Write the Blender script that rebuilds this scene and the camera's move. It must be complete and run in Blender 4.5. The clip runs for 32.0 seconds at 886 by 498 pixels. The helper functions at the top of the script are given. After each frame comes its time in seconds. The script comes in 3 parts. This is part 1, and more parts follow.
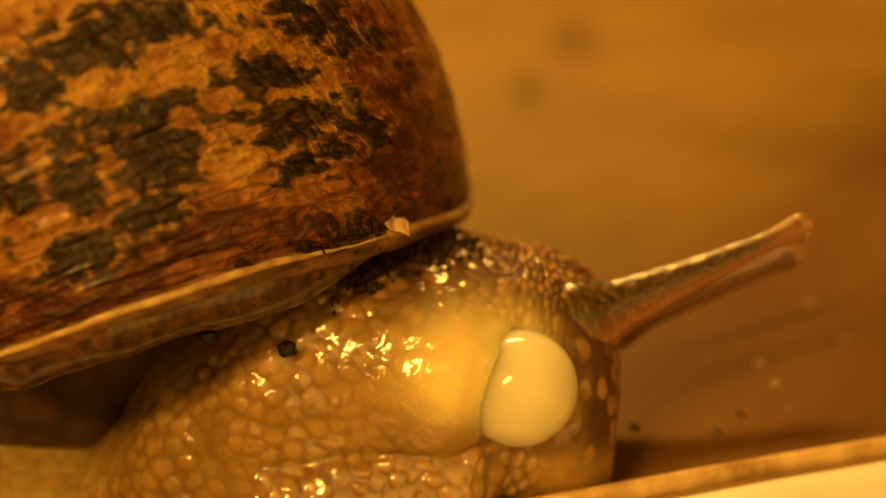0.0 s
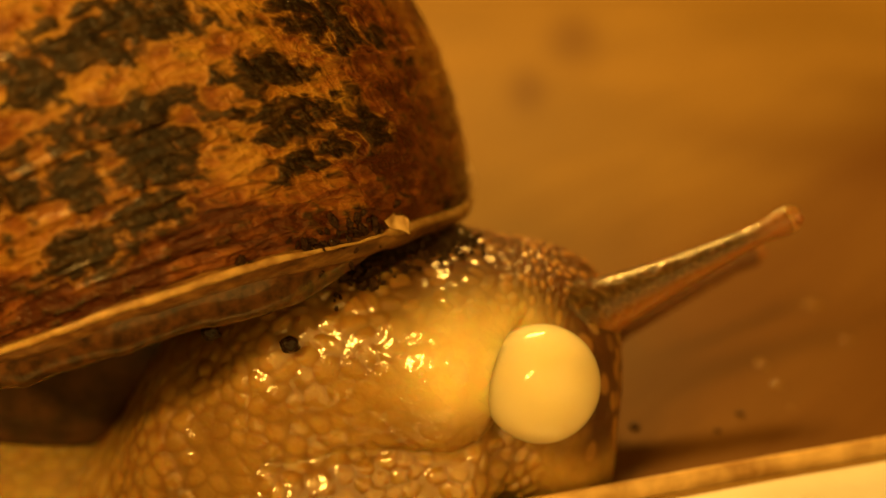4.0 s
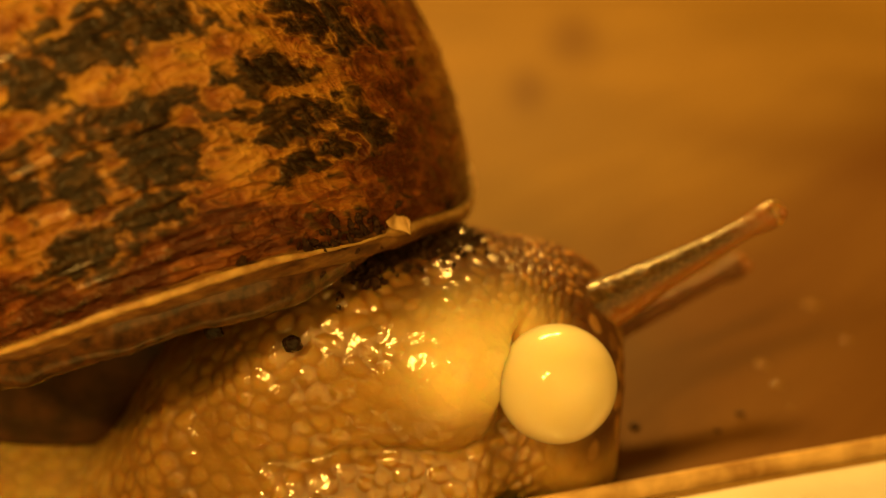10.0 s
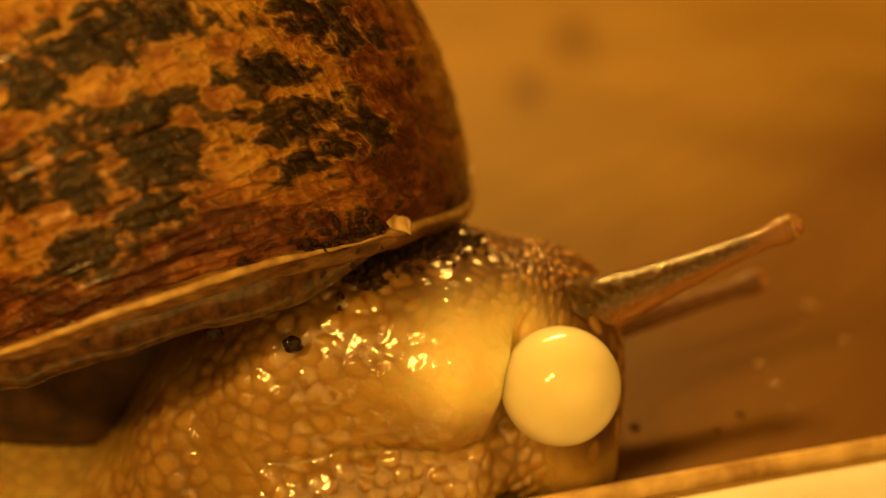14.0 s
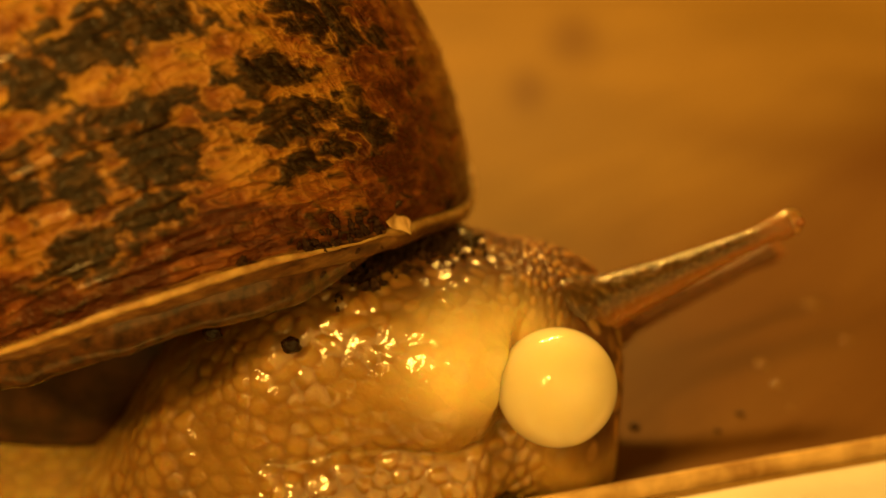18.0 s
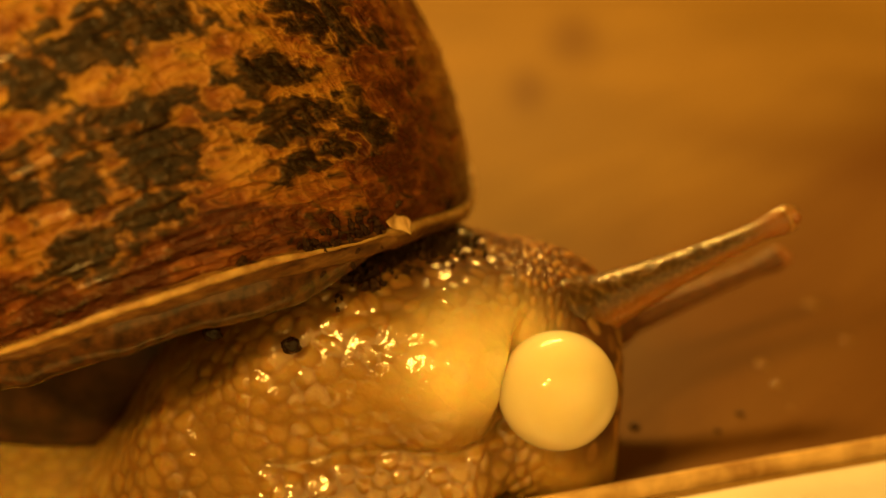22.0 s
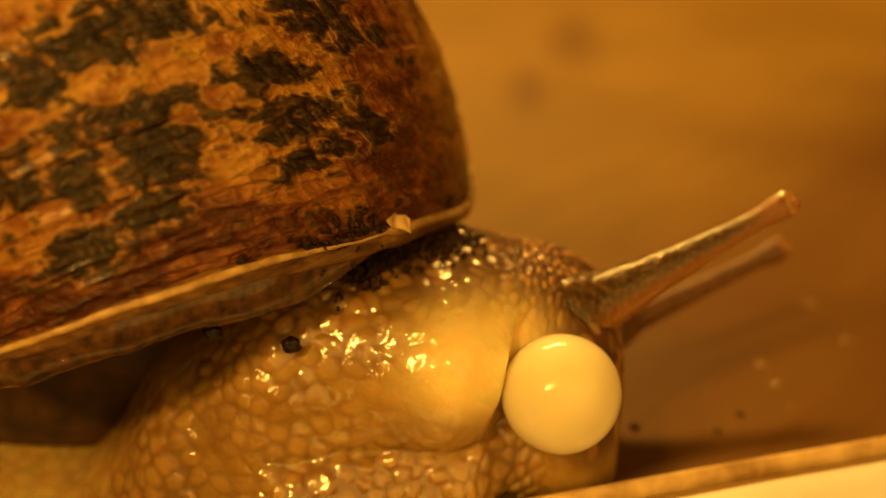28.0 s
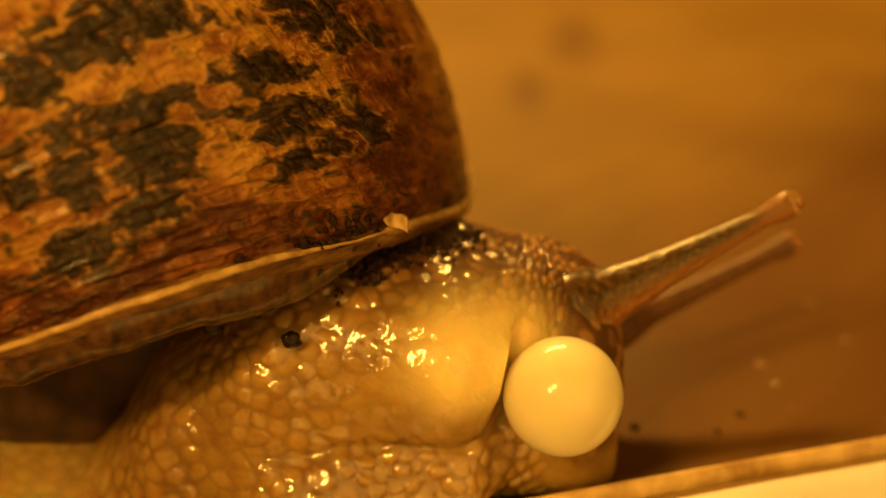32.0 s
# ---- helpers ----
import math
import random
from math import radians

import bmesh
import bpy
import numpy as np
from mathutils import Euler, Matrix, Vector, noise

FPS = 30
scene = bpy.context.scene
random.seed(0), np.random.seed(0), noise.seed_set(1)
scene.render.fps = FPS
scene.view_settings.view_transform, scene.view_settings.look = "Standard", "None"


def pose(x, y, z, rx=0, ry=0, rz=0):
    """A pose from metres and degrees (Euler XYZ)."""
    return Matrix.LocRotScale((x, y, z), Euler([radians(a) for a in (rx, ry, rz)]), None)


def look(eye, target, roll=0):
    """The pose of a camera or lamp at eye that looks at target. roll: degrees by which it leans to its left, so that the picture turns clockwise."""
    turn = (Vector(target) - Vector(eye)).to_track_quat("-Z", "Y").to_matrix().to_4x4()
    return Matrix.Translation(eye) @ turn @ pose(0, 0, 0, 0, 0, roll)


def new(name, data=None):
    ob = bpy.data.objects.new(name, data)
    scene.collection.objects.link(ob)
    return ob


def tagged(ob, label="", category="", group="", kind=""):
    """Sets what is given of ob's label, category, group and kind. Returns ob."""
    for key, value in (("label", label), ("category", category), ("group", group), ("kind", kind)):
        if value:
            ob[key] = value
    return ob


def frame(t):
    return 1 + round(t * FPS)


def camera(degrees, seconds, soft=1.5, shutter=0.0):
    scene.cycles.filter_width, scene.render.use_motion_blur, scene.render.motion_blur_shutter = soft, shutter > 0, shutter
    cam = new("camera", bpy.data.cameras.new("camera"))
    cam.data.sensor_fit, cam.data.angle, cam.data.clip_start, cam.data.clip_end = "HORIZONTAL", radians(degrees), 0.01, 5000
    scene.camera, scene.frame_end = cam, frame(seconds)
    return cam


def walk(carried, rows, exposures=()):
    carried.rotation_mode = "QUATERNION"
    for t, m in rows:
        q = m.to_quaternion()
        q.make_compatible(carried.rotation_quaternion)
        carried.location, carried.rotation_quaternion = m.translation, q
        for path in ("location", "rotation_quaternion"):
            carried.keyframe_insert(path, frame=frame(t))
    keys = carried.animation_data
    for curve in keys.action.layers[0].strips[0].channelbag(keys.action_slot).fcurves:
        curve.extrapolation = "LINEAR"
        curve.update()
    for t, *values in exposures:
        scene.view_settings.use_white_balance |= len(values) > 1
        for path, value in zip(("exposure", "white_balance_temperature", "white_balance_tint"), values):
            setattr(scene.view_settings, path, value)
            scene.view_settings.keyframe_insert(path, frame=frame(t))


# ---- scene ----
MM = 0.001

# ---- camera: on a stand, it does not move ----
cam = camera(40, 32.0, soft=1.4)
EYE = (0.0, -0.04985, 0.033)
AIM = (0.0, 0.0, 0.00976)
walk(cam, [(0.0, look(EYE, AIM)), (32.0, look(EYE, AIM))])
cam.data.dof.use_dof = True
cam.data.dof.focus_distance = 0.0492
cam.data.dof.aperture_fstop = 27

# ---- light: two warm bulbs side by side before the snail, a broad lamp above and behind it ----
world = bpy.data.worlds.new("world")
scene.world = world
world.use_nodes = True
world.node_tree.nodes["Background"].inputs[0].default_value = (1.0, 0.55, 0.12, 1)
world.node_tree.nodes["Background"].inputs[1].default_value = 0.05
scene.view_settings.exposure = 0.0
WARM = (1.0, 0.50, 0.078)


def lamp(name, where, at, energy, size, size_y=None, kind="AREA"):
    data = bpy.data.lights.new(name, kind)
    data.energy, data.color = energy, WARM
    if kind == "AREA":
        data.shape = "RECTANGLE"
        data.size, data.size_y = size, size_y or size
    else:
        data.shadow_soft_size = size
    ob = new(name, data)
    ob.matrix_world = look([c * MM for c in where], [c * MM for c in at])
    return ob


lamp("lamp_bulb", (-152, -212, 206), (0, 0, 5), 1.88, 0.018, kind="POINT")
lamp("lamp_bulb", (-114, -210, 250), (0, 0, 5), 1.88, 0.018, kind="POINT")
lamp("lamp_panel", (-33, 222, 200), (0, 10, 5), 1.3, 0.13, 0.03)
# broad soft fill from the front right, added to lift the dark sides
lamp("front_fill", (270, -500, 230), (0, 0, 5), 3.1, 0.95, 0.8)


# ---- materials ----
class Mat:
    """A node material in the making. Lengths inside are millimetres of the object's own space."""

    def __init__(self, name, rough=0.5, **sockets):
        self.mat = bpy.data.materials.new(name)
        self.mat.use_nodes = True
        self.tree = self.mat.node_tree
        self.p = self.tree.nodes["Principled BSDF"]
        self.p.inputs["Roughness"].default_value = rough
        for key, value in sockets.items():
            self.p.inputs[key.replace("_", " ")].default_value = value
        co = self.tree.nodes.new("ShaderNodeTexCoord")
        mul = self.node("ShaderNodeVectorMath", operation="SCALE")
        mul.inputs["Scale"].default_value = 1000
        self.link(co.outputs["Object"], mul.inputs[0])
        self.mm = mul.outputs[0]

    def node(self, kind, **settings):
        n = self.tree.nodes.new(kind)
        if "operation" in settings:
            n.operation = settings["operation"]
        if "data_type" in settings:
            n.data_type = settings["data_type"]
        if "blend_type" in settings:
            n.blend_type = settings["blend_type"]
        return n

    def link(self, a, b):
        self.tree.links.new(a, b)

    def attribute(self, name):
        n = self.node("ShaderNodeAttribute")
        n.attribute_name = name
        return n

    def mapped(self, scale, turn=(0, 0, 0), source=None):
        n = self.node("ShaderNodeMapping")
        n.inputs["Scale"].default_value = scale
        n.inputs["Rotation"].default_value = [radians(a) for a in turn]
        self.link(source or self.mm, n.inputs["Vector"])
        return n.outputs[0]

    def noise(self, scale, detail=3.0, rough=0.55, source=None, distort=0.0):
        n = self.node("ShaderNodeTexNoise")
        n.inputs["Scale"].default_value, n.inputs["Detail"].default_value = scale, detail
        n.inputs["Roughness"].default_value, n.inputs["Distortion"].default_value = rough, distort
        self.link(source or self.mm, n.inputs["Vector"])
        return n.outputs["Fac"]

    def ramp(self, fac, *stops):
        n = self.node("ShaderNodeValToRGB")
        while len(n.color_ramp.elements) < len(stops):
            n.color_ramp.elements.new(0.5)
        for e, (at, col) in zip(n.color_ramp.elements, stops):
            e.position = at
            e.color = (*col, 1) if isinstance(col, tuple) else (col, col, col, 1)
        self.link(fac, n.inputs[0])
        return n.outputs[0]

    def mix(self, fac, a, b, how="MIX"):
        n = self.node("ShaderNodeMix", data_type="RGBA", blend_type=how)
        for sock, value in ((n.inputs[0], fac), (n.inputs[6], a), (n.inputs[7], b)):
            if isinstance(value, (int, float)):
                sock.default_value = value
            elif isinstance(value, tuple):
                sock.default_value = (*value, 1)
            else:
                self.link(value, sock)
        return n.outputs[2]

    def maths(self, how, a, b=0.0):
        n = self.node("ShaderNodeMath", operation=how)
        for sock, value in ((n.inputs[0], a), (n.inputs[1], b)):
            if isinstance(value, (int, float)):
                sock.default_value = value
            else:
                self.link(value, sock)
        return n.outputs[0]

    def bump(self, height, mm=0.1, strength=1.0):
        n = self.node("ShaderNodeBump")
        n.inputs["Distance"].default_value, n.inputs["Strength"].default_value = mm * MM, strength
        self.link(height, n.inputs["Height"])
        self.link(n.outputs[0], self.p.inputs["Normal"])

    def wet_film(self, height, mm, rough, strength=None):
        """A clear coat with a relief of its own."""
        n = self.node("ShaderNodeBump")
        n.inputs["Distance"].default_value = mm * MM
        self.link(height, n.inputs["Height"])
        if strength is not None:
            self.link(strength, n.inputs["Strength"])
        self.link(n.outputs[0], self.p.inputs["Coat Normal"])
        self.p.inputs["Coat Weight"].default_value = 1.0
        self.p.inputs["Coat Roughness"].default_value = rough

    def colour(self, col):
        self.link(col, self.p.inputs["Base Color"])
        return self

    def roughness(self, value):
        self.link(value, self.p.inputs["Roughness"])
        return self

    def flesh(self, weight, depth, radius=(1.0, 0.55, 0.25)):
        self.p.inputs["Subsurface Weight"].default_value = weight
        self.p.inputs["Subsurface Radius"].default_value = radius
        self.p.inputs["Subsurface Scale"].default_value = depth * MM
        return self


def wood_material():
    m = Mat("waxed_wood", 0.6)
    m.p.inputs["Specular IOR Level"].default_value = 0.12
    along = m.mapped((0.014, 0.10, 0.10), source=m.mapped((1, 1, 1), (0, 0, -33)))
    grain = m.noise(1.0, 5, 0.6, along, 0.6)
    fine = m.noise(1.0, 4, 0.6, m.mapped((0.08, 1.2, 1.2), source=m.mapped((1, 1, 1), (0, 0, -33))))
    blot = m.noise(0.035, 2, 0.5)
    col = m.ramp(grain, (0.30, (0.14, 0.066, 0.017)), (0.5, (0.23, 0.127, 0.033)), (0.78, (0.37, 0.24, 0.058)))
    col = m.mix(0.3, col, m.ramp(fine, (0.35, (0.10, 0.044, 0.011)), (0.65, (0.28, 0.15, 0.040))))
    col = m.mix(m.ramp(blot, (0.42, 0.0), (0.62, 0.6)), col, (0.085, 0.035, 0.009))
    # golden beyond a slanting edge, brown on this side of it
    across = m.node("ShaderNodeVectorMath", operation="DOT_PRODUCT")
    m.link(m.mm, across.inputs[0])
    across.inputs[1].default_value = (-0.57, 0.82, 0)
    edge = m.maths("ADD", across.outputs["Value"], m.maths("MULTIPLY", m.noise(0.05, 2), 16.0))
    past_edge = m.ramp(m.maths("DIVIDE", m.maths("ADD", edge, 85.0), 60.0), (0.25, 0.0), (0.6, 1.0))
    col = m.mix(past_edge, m.mix(0.66, col, (0.108, 0.045, 0.007)), m.mix(0.56, col, (0.245, 0.150, 0.022)))
    # two old knots, drawn out along the plank
    for x, y, r, lean in ((14.2, -34.0, 2.6, 21.8), (3.4, -50.1, 1.7, 19.6)):
        away = m.node("ShaderNodeVectorMath", operation="DISTANCE")
        m.link(m.mapped((1, 0.27, 0), source=m.mapped((1, 1, 1), (0, 0, lean))), away.inputs[0])
        c, n = math.cos(radians(lean)), math.sin(radians(lean))
        away.inputs[1].default_value = (x * c - y * n, (x * n + y * c) * 0.27, 0)
        col = m.mix(m.ramp(m.maths("DIVIDE", away.outputs["Value"], r * 2), (0.1, 0.62), (0.75, 0.0)), col, (0.085, 0.032, 0.007))
    m.colour(col)
    m.roughness(m.ramp(blot, (0.35, 0.65), (0.65, 0.5)))
    m.bump(fine, 0.04, 0.5)
    return m.mat


def shell_material():
    """Attribute 'growth': x along the whorl, y across it, both in mm; 'pigment': how dark the bands lie."""
    m = Mat("snail_shell", 0.32)
    m.p.inputs["Specular IOR Level"].default_value = 0.25
    v = m.attribute("growth").outputs["Vector"]
    pig = m.attribute("pigment").outputs["Fac"]
    tone = m.attribute("tone").outputs["Fac"]
    lines = m.noise(1.0, 1.6, 0.5, m.mapped((1.15, 0.32, 1), (0, 0, 5), v), 0.5)
    dashes = m.noise(1.0, 2, 0.5, m.mapped((0.5, 1.3, 1), (0, 0, -4), v), 0.5)
    cloud = m.noise(1.0, 3, 0.55, m.mapped((0.34, 0.30, 1), source=v), 0.8)
    pits = m.noise(1.0, 2.6, 0.55, m.mapped((1.3, 1.05, 1), (0, 0, 20), v), 0.4)
    fine = m.noise(1.0, 3, 0.6, m.mapped((3.0, 1.9, 1), (0, 0, 15), v), 0.6)

    def swing(fac, by):
        return m.maths("MULTIPLY", m.maths("SUBTRACT", fac, 0.5), by)

    lift = m.maths("ADD", m.maths("ADD", m.maths("MULTIPLY", tone, 0.26), 0.265), m.maths("ADD", swing(cloud, 1.3), m.maths("ADD", swing(lines, 0.35), m.maths("ADD", swing(dashes, 0.3), swing(pits, 0.55)))))
    base = m.ramp(lift, (0.14, (0.080, 0.023, 0.005)), (0.32, (0.23, 0.076, 0.013)), (0.50, (0.40, 0.185, 0.028)), (0.78, (0.68, 0.42, 0.064)))
    base = m.mix(m.ramp(fine, (0.5, 0.0), (0.72, 0.18)), base, (0.10, 0.028, 0.007))
    edge = m.maths("ADD", m.maths("ADD", swing(lines, 1.7), swing(dashes, 2.0)), swing(pits, 2.6))
    dark = m.ramp(m.maths("ADD", pig, edge), (0.30, 0.0), (0.66, 1.0))
    base = m.mix(m.ramp(m.maths("ADD", pig, m.maths("MULTIPLY", edge, 0.6)), (0.05, 0.0), (0.45, 0.75)), base, m.mix(pits, (0.07, 0.028, 0.007), (0.22, 0.10, 0.02)))
    ink = m.ramp(m.maths("ADD", m.maths("MULTIPLY", fine, 0.5), m.maths("MULTIPLY", pits, 0.5)), (0.36, (0.010, 0.0062, 0.0018)), (0.52, (0.030, 0.017, 0.0045)), (0.66, (0.105, 0.056, 0.013)))
    hem = m.ramp(m.maths("ADD", pig, edge), (0.06, 0.0), (0.22, 0.36), (0.36, 0.0))
    base = m.mix(m.maths("MULTIPLY", hem, m.ramp(pig, (0.05, 0.0), (0.3, 1.0))), base, (0.70, 0.42, 0.075))
    m.colour(m.mix(dark, base, ink))
    m.roughness(m.ramp(pits, (0.3, 0.25), (0.7, 0.42)))
    rise = m.maths("ADD", m.maths("MULTIPLY", lines, 0.9), m.maths("ADD", m.maths("MULTIPLY", dashes, 0.9), m.maths("ADD", pits, m.maths("MULTIPLY", fine, 0.2))))
    m.bump(rise, 0.5, 1.0)
    m.p.inputs["Coat Weight"].default_value = 0.22
    m.p.inputs["Coat Roughness"].default_value = 0.17
    m.flesh(0.12, 0.6, (1.0, 0.4, 0.15))
    return m.mat


def lip_material():
    m = Mat("shell_lip", 0.3)
    n = m.noise(0.9, 4, 0.6, m.mapped((1, 1, 2.5)))
    m.colour(m.ramp(n, (0.30, (0.05, 0.020, 0.005)), (0.48, (0.14, 0.065, 0.016)), (0.66, (0.26, 0.14, 0.038))))
    m.bump(n, 0.12, 0.6)
    m.flesh(0.2, 0.5)
    return m.mat


def skin_material():
    """Attribute 'cell': 0 in the grooves, 1 on the tubercles; 'pale': the stretched cream skin, and the lit tail;
    'dusk': the brown back and head, and the shaded flank;
    'fleck': the pale tubercles of the head; 'wet': how thick the slime lies."""
    m = Mat("wet_snail_skin", 0.16)
    cell = m.attribute("cell").outputs["Fac"]
    pale = m.attribute("pale").outputs["Fac"]
    dusk = m.attribute("dusk").outputs["Fac"]
    fleck = m.attribute("fleck").outputs["Fac"]
    wet = m.attribute("wet").outputs["Fac"]
    n = m.noise(0.5, 4, 0.6)
    fine = m.noise(5.0, 3, 0.6)
    top = m.mix(m.ramp(n, (0.35, 0.0), (0.65, 1.0)), (0.33, 0.195, 0.042), (0.46, 0.295, 0.072))
    light = m.mix(m.ramp(cell, (0.0, 0.0), (0.9, 1.0)), (0.235, 0.115, 0.022), top)
    brown = m.mix(fleck, m.mix(n, (0.062, 0.023, 0.005), (0.13, 0.054, 0.012)), (0.36, 0.195, 0.047))
    col = m.mix(dusk, light, brown)
    col = m.mix(pale, col, (0.92, 0.765, 0.32))
    m.colour(col)
    m.roughness(m.mix(dusk, m.ramp(fine, (0.3, 0.26), (0.7, 0.42)), (0.65, 0.65, 0.65)))
    m.bump(m.maths("ADD", m.maths("ADD", m.maths("MULTIPLY", fine, 0.25), m.noise(1.3, 2)), m.maths("MULTIPLY", cell, 0.6)), 0.13, 0.8)
    m.flesh(1.0, 1.3, (1.0, 0.55, 0.22))
    m.wet_film(m.maths("ADD", m.noise(0.75, 1, 0.4), m.maths("MULTIPLY", m.noise(1.7, 1, 0.4), 0.3)), 0.45, 0.17)
    m.p.inputs["Coat IOR"].default_value = 1.9
    m.link(wet, m.p.inputs["Coat Weight"])
    m.p.inputs["Specular IOR Level"].default_value = 0.2
    return m.mat


def bulb_material():
    m = Mat("milky_bulb", 0.45)
    m.p.inputs["Specular IOR Level"].default_value = 0.12
    n = m.noise(0.35, 2)
    m.colour(m.mix(n, (0.95, 0.77, 0.45), (0.97, 0.80, 0.50)))
    m.bump(m.noise(1.2, 3), 0.02, 0.4)
    m.flesh(1.0, 5.5, (1.0, 0.9, 0.7))
    m.p.inputs["Subsurface Anisotropy"].default_value = 0.6
    m.p.inputs["Coat Weight"].default_value = 1.0
    m.p.inputs["Coat Roughness"].default_value = 0.1
    return m.mat


def stalk_material():
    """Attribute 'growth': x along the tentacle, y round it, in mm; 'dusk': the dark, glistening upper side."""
    m = Mat("tentacle_skin", 0.34)
    m.p.inputs["Specular IOR Level"].default_value = 0.2
    at = m.attribute("growth").outputs["Vector"]
    n = m.noise(1.0, 3, 0.6, m.mapped((1.6, 2.4, 1), source=at))
    grain = m.noise(1.0, 1.5, 0.5, m.mapped((3.2, 3.6, 1), source=at), 0.3)
    dusk = m.attribute("dusk").outputs["Fac"]
    # the underside's orange stands in for lamplight shining through the stalk
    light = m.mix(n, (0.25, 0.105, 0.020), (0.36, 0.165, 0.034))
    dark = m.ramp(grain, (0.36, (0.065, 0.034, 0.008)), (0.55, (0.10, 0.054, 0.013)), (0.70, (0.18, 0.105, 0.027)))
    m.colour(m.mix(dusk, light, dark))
    m.bump(grain, 0.16, 0.9)
    m.flesh(0.9, 0.7, (1.0, 0.45, 0.15))
    m.p.inputs["Coat Weight"].default_value = 0.7
    m.p.inputs["Coat Roughness"].default_value = 0.08
    return m.mat


def plain(name, a, b, scale, rough, relief=0.05, flesh=0.0, coat=0.0):
    m = Mat(name, rough)
    n = m.noise(scale, 4, 0.6)
    m.colour(m.ramp(n, (0.35, a), (0.65, b)))
    m.bump(n, relief, 0.7)
    if flesh:
        m.flesh(flesh, 0.6, (1.0, 0.45, 0.15))
    m.p.inputs["Coat Weight"].default_value = coat
    return m.mat


WOOD = wood_material()
SHELL = shell_material()
LIP = lip_material()
SKIN = skin_material()
BULB = bulb_material()
STALK = stalk_material()
COLLAR = plain("wet_mantle", (0.020, 0.008, 0.002), (0.12, 0.052, 0.012), 1.6, 0.6, 0.12, 0.3, 1.0)
COLLAR.node_tree.nodes["Principled BSDF"].inputs["Coat Roughness"].default_value = 0.18
COLLAR.node_tree.nodes["Principled BSDF"].inputs["Specular IOR Level"].default_value = 0.15
LIP_EDGE = plain("pale_lip_edge", (0.30, 0.17, 0.045), (0.66, 0.45, 0.16), 0.9, 0.4, 0.15, 0.2, 0.2)
# near-black brown, the shade under the shell is in this colour
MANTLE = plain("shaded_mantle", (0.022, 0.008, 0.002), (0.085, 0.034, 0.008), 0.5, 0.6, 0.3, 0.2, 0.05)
KNOB = plain("tentacle_tip", (0.76, 0.48, 0.16), (0.86, 0.58, 0.22), 1.5, 0.3, 0.06, 0.35, 0.9)
KNOB.node_tree.nodes["Principled BSDF"].inputs["Transmission Weight"].default_value = 0.75
KNOB.node_tree.nodes["Principled BSDF"].inputs["IOR"].default_value = 1.18
# far tentacle's skin and tip: darker copies with the shade in their colour
STALK_SHADED = plain("shaded_tentacle_skin", (0.085, 0.034, 0.007), (0.15, 0.062, 0.013), 1.8, 0.55, 0.1, 0.6, 0.05)
KNOB_SHADED = plain("shaded_tentacle_tip", (0.26, 0.11, 0.022), (0.34, 0.15, 0.032), 1.5, 0.4, 0.03, 0.4, 0.1)
EYE_MAT = plain("dark_eye", (0.24, 0.09, 0.02), (0.30, 0.12, 0.03), 4.0, 0.3, 0.01)
SOIL = plain("wet_soil", (0.010, 0.004, 0.001), (0.055, 0.022, 0.005), 2.5, 0.6, 0.25, 0, 0.1)
SOIL.node_tree.nodes["Principled BSDF"].inputs["Specular IOR Level"].default_value = 0.2
PEBBLE = plain("wet_black_crumb", (0.006, 0.002, 0.0006), (0.018, 0.007, 0.002), 2.0, 0.35, 0.1, 0, 1.0)
PEBBLE.node_tree.nodes["Principled BSDF"].inputs["Coat IOR"].default_value = 1.25
PEBBLE.node_tree.nodes["Principled BSDF"].inputs["Specular IOR Level"].default_value = 0.15
FLAKE = plain("straw_flake", (0.42, 0.26, 0.09), (0.60, 0.42, 0.18), 2.0, 0.5, 0.06)
RIM = plain("pale_rim", (0.88, 0.86, 0.80), (0.94, 0.92, 0.88), 0.4, 0.36, 0.05, 0, 1.0)
RIM.node_tree.nodes["Principled BSDF"].inputs["Coat IOR"].default_value = 2.2
RIM.node_tree.nodes["Principled BSDF"].inputs["Coat Roughness"].default_value = 0.2
RIM_GOLD = plain("brown_rim", (0.34, 0.19, 0.055), (0.82, 0.60, 0.26), 0.3, 0.4, 0.25)
DROP = plain("dried_slime", (0.18, 0.09, 0.026), (0.27, 0.15, 0.045), 2.0, 0.25, 0.05, 0.2)
PLASTER = plain("room_plaster", (0.42, 0.33, 0.22), (0.50, 0.40, 0.28), 0.01, 0.8)
PLANKS = plain("room_floor", (0.16, 0.09, 0.04), (0.22, 0.13, 0.06), 0.01, 0.6)


# ---- building helpers ----
def grid_mesh(name, pts, material, close_u=False, close_v=True, values=None):
    """A mesh from an (n, m, 3) array of millimetres. values: named per-point arrays, (n, m) or (n, m, 3)."""
    n, m = pts.shape[:2]
    i, j = np.meshgrid(np.arange(n if close_u else n - 1), np.arange(m if close_v else m - 1), indexing="ij")
    i, j = i.ravel(), j.ravel()
    i2, j2 = (i + 1) % n, (j + 1) % m
    faces = np.stack([i * m + j, i * m + j2, i2 * m + j2, i2 * m + j], 1)
    mesh = bpy.data.meshes.new(name)
    mesh.from_pydata((pts.reshape(-1, 3) * MM).tolist(), [], faces.tolist())
    mesh.polygons.foreach_set("use_smooth", np.ones(len(faces), dtype=bool))
    for key, val in (values or {}).items():
        wide = val.ndim == 3
        at = mesh.attributes.new(key, "FLOAT_VECTOR" if wide else "FLOAT", "POINT")
        at.data.foreach_set("vector" if wide else "value", np.ascontiguousarray(val, dtype=np.float32).ravel())
    mesh.materials.append(material)
    mesh.update()
    return mesh


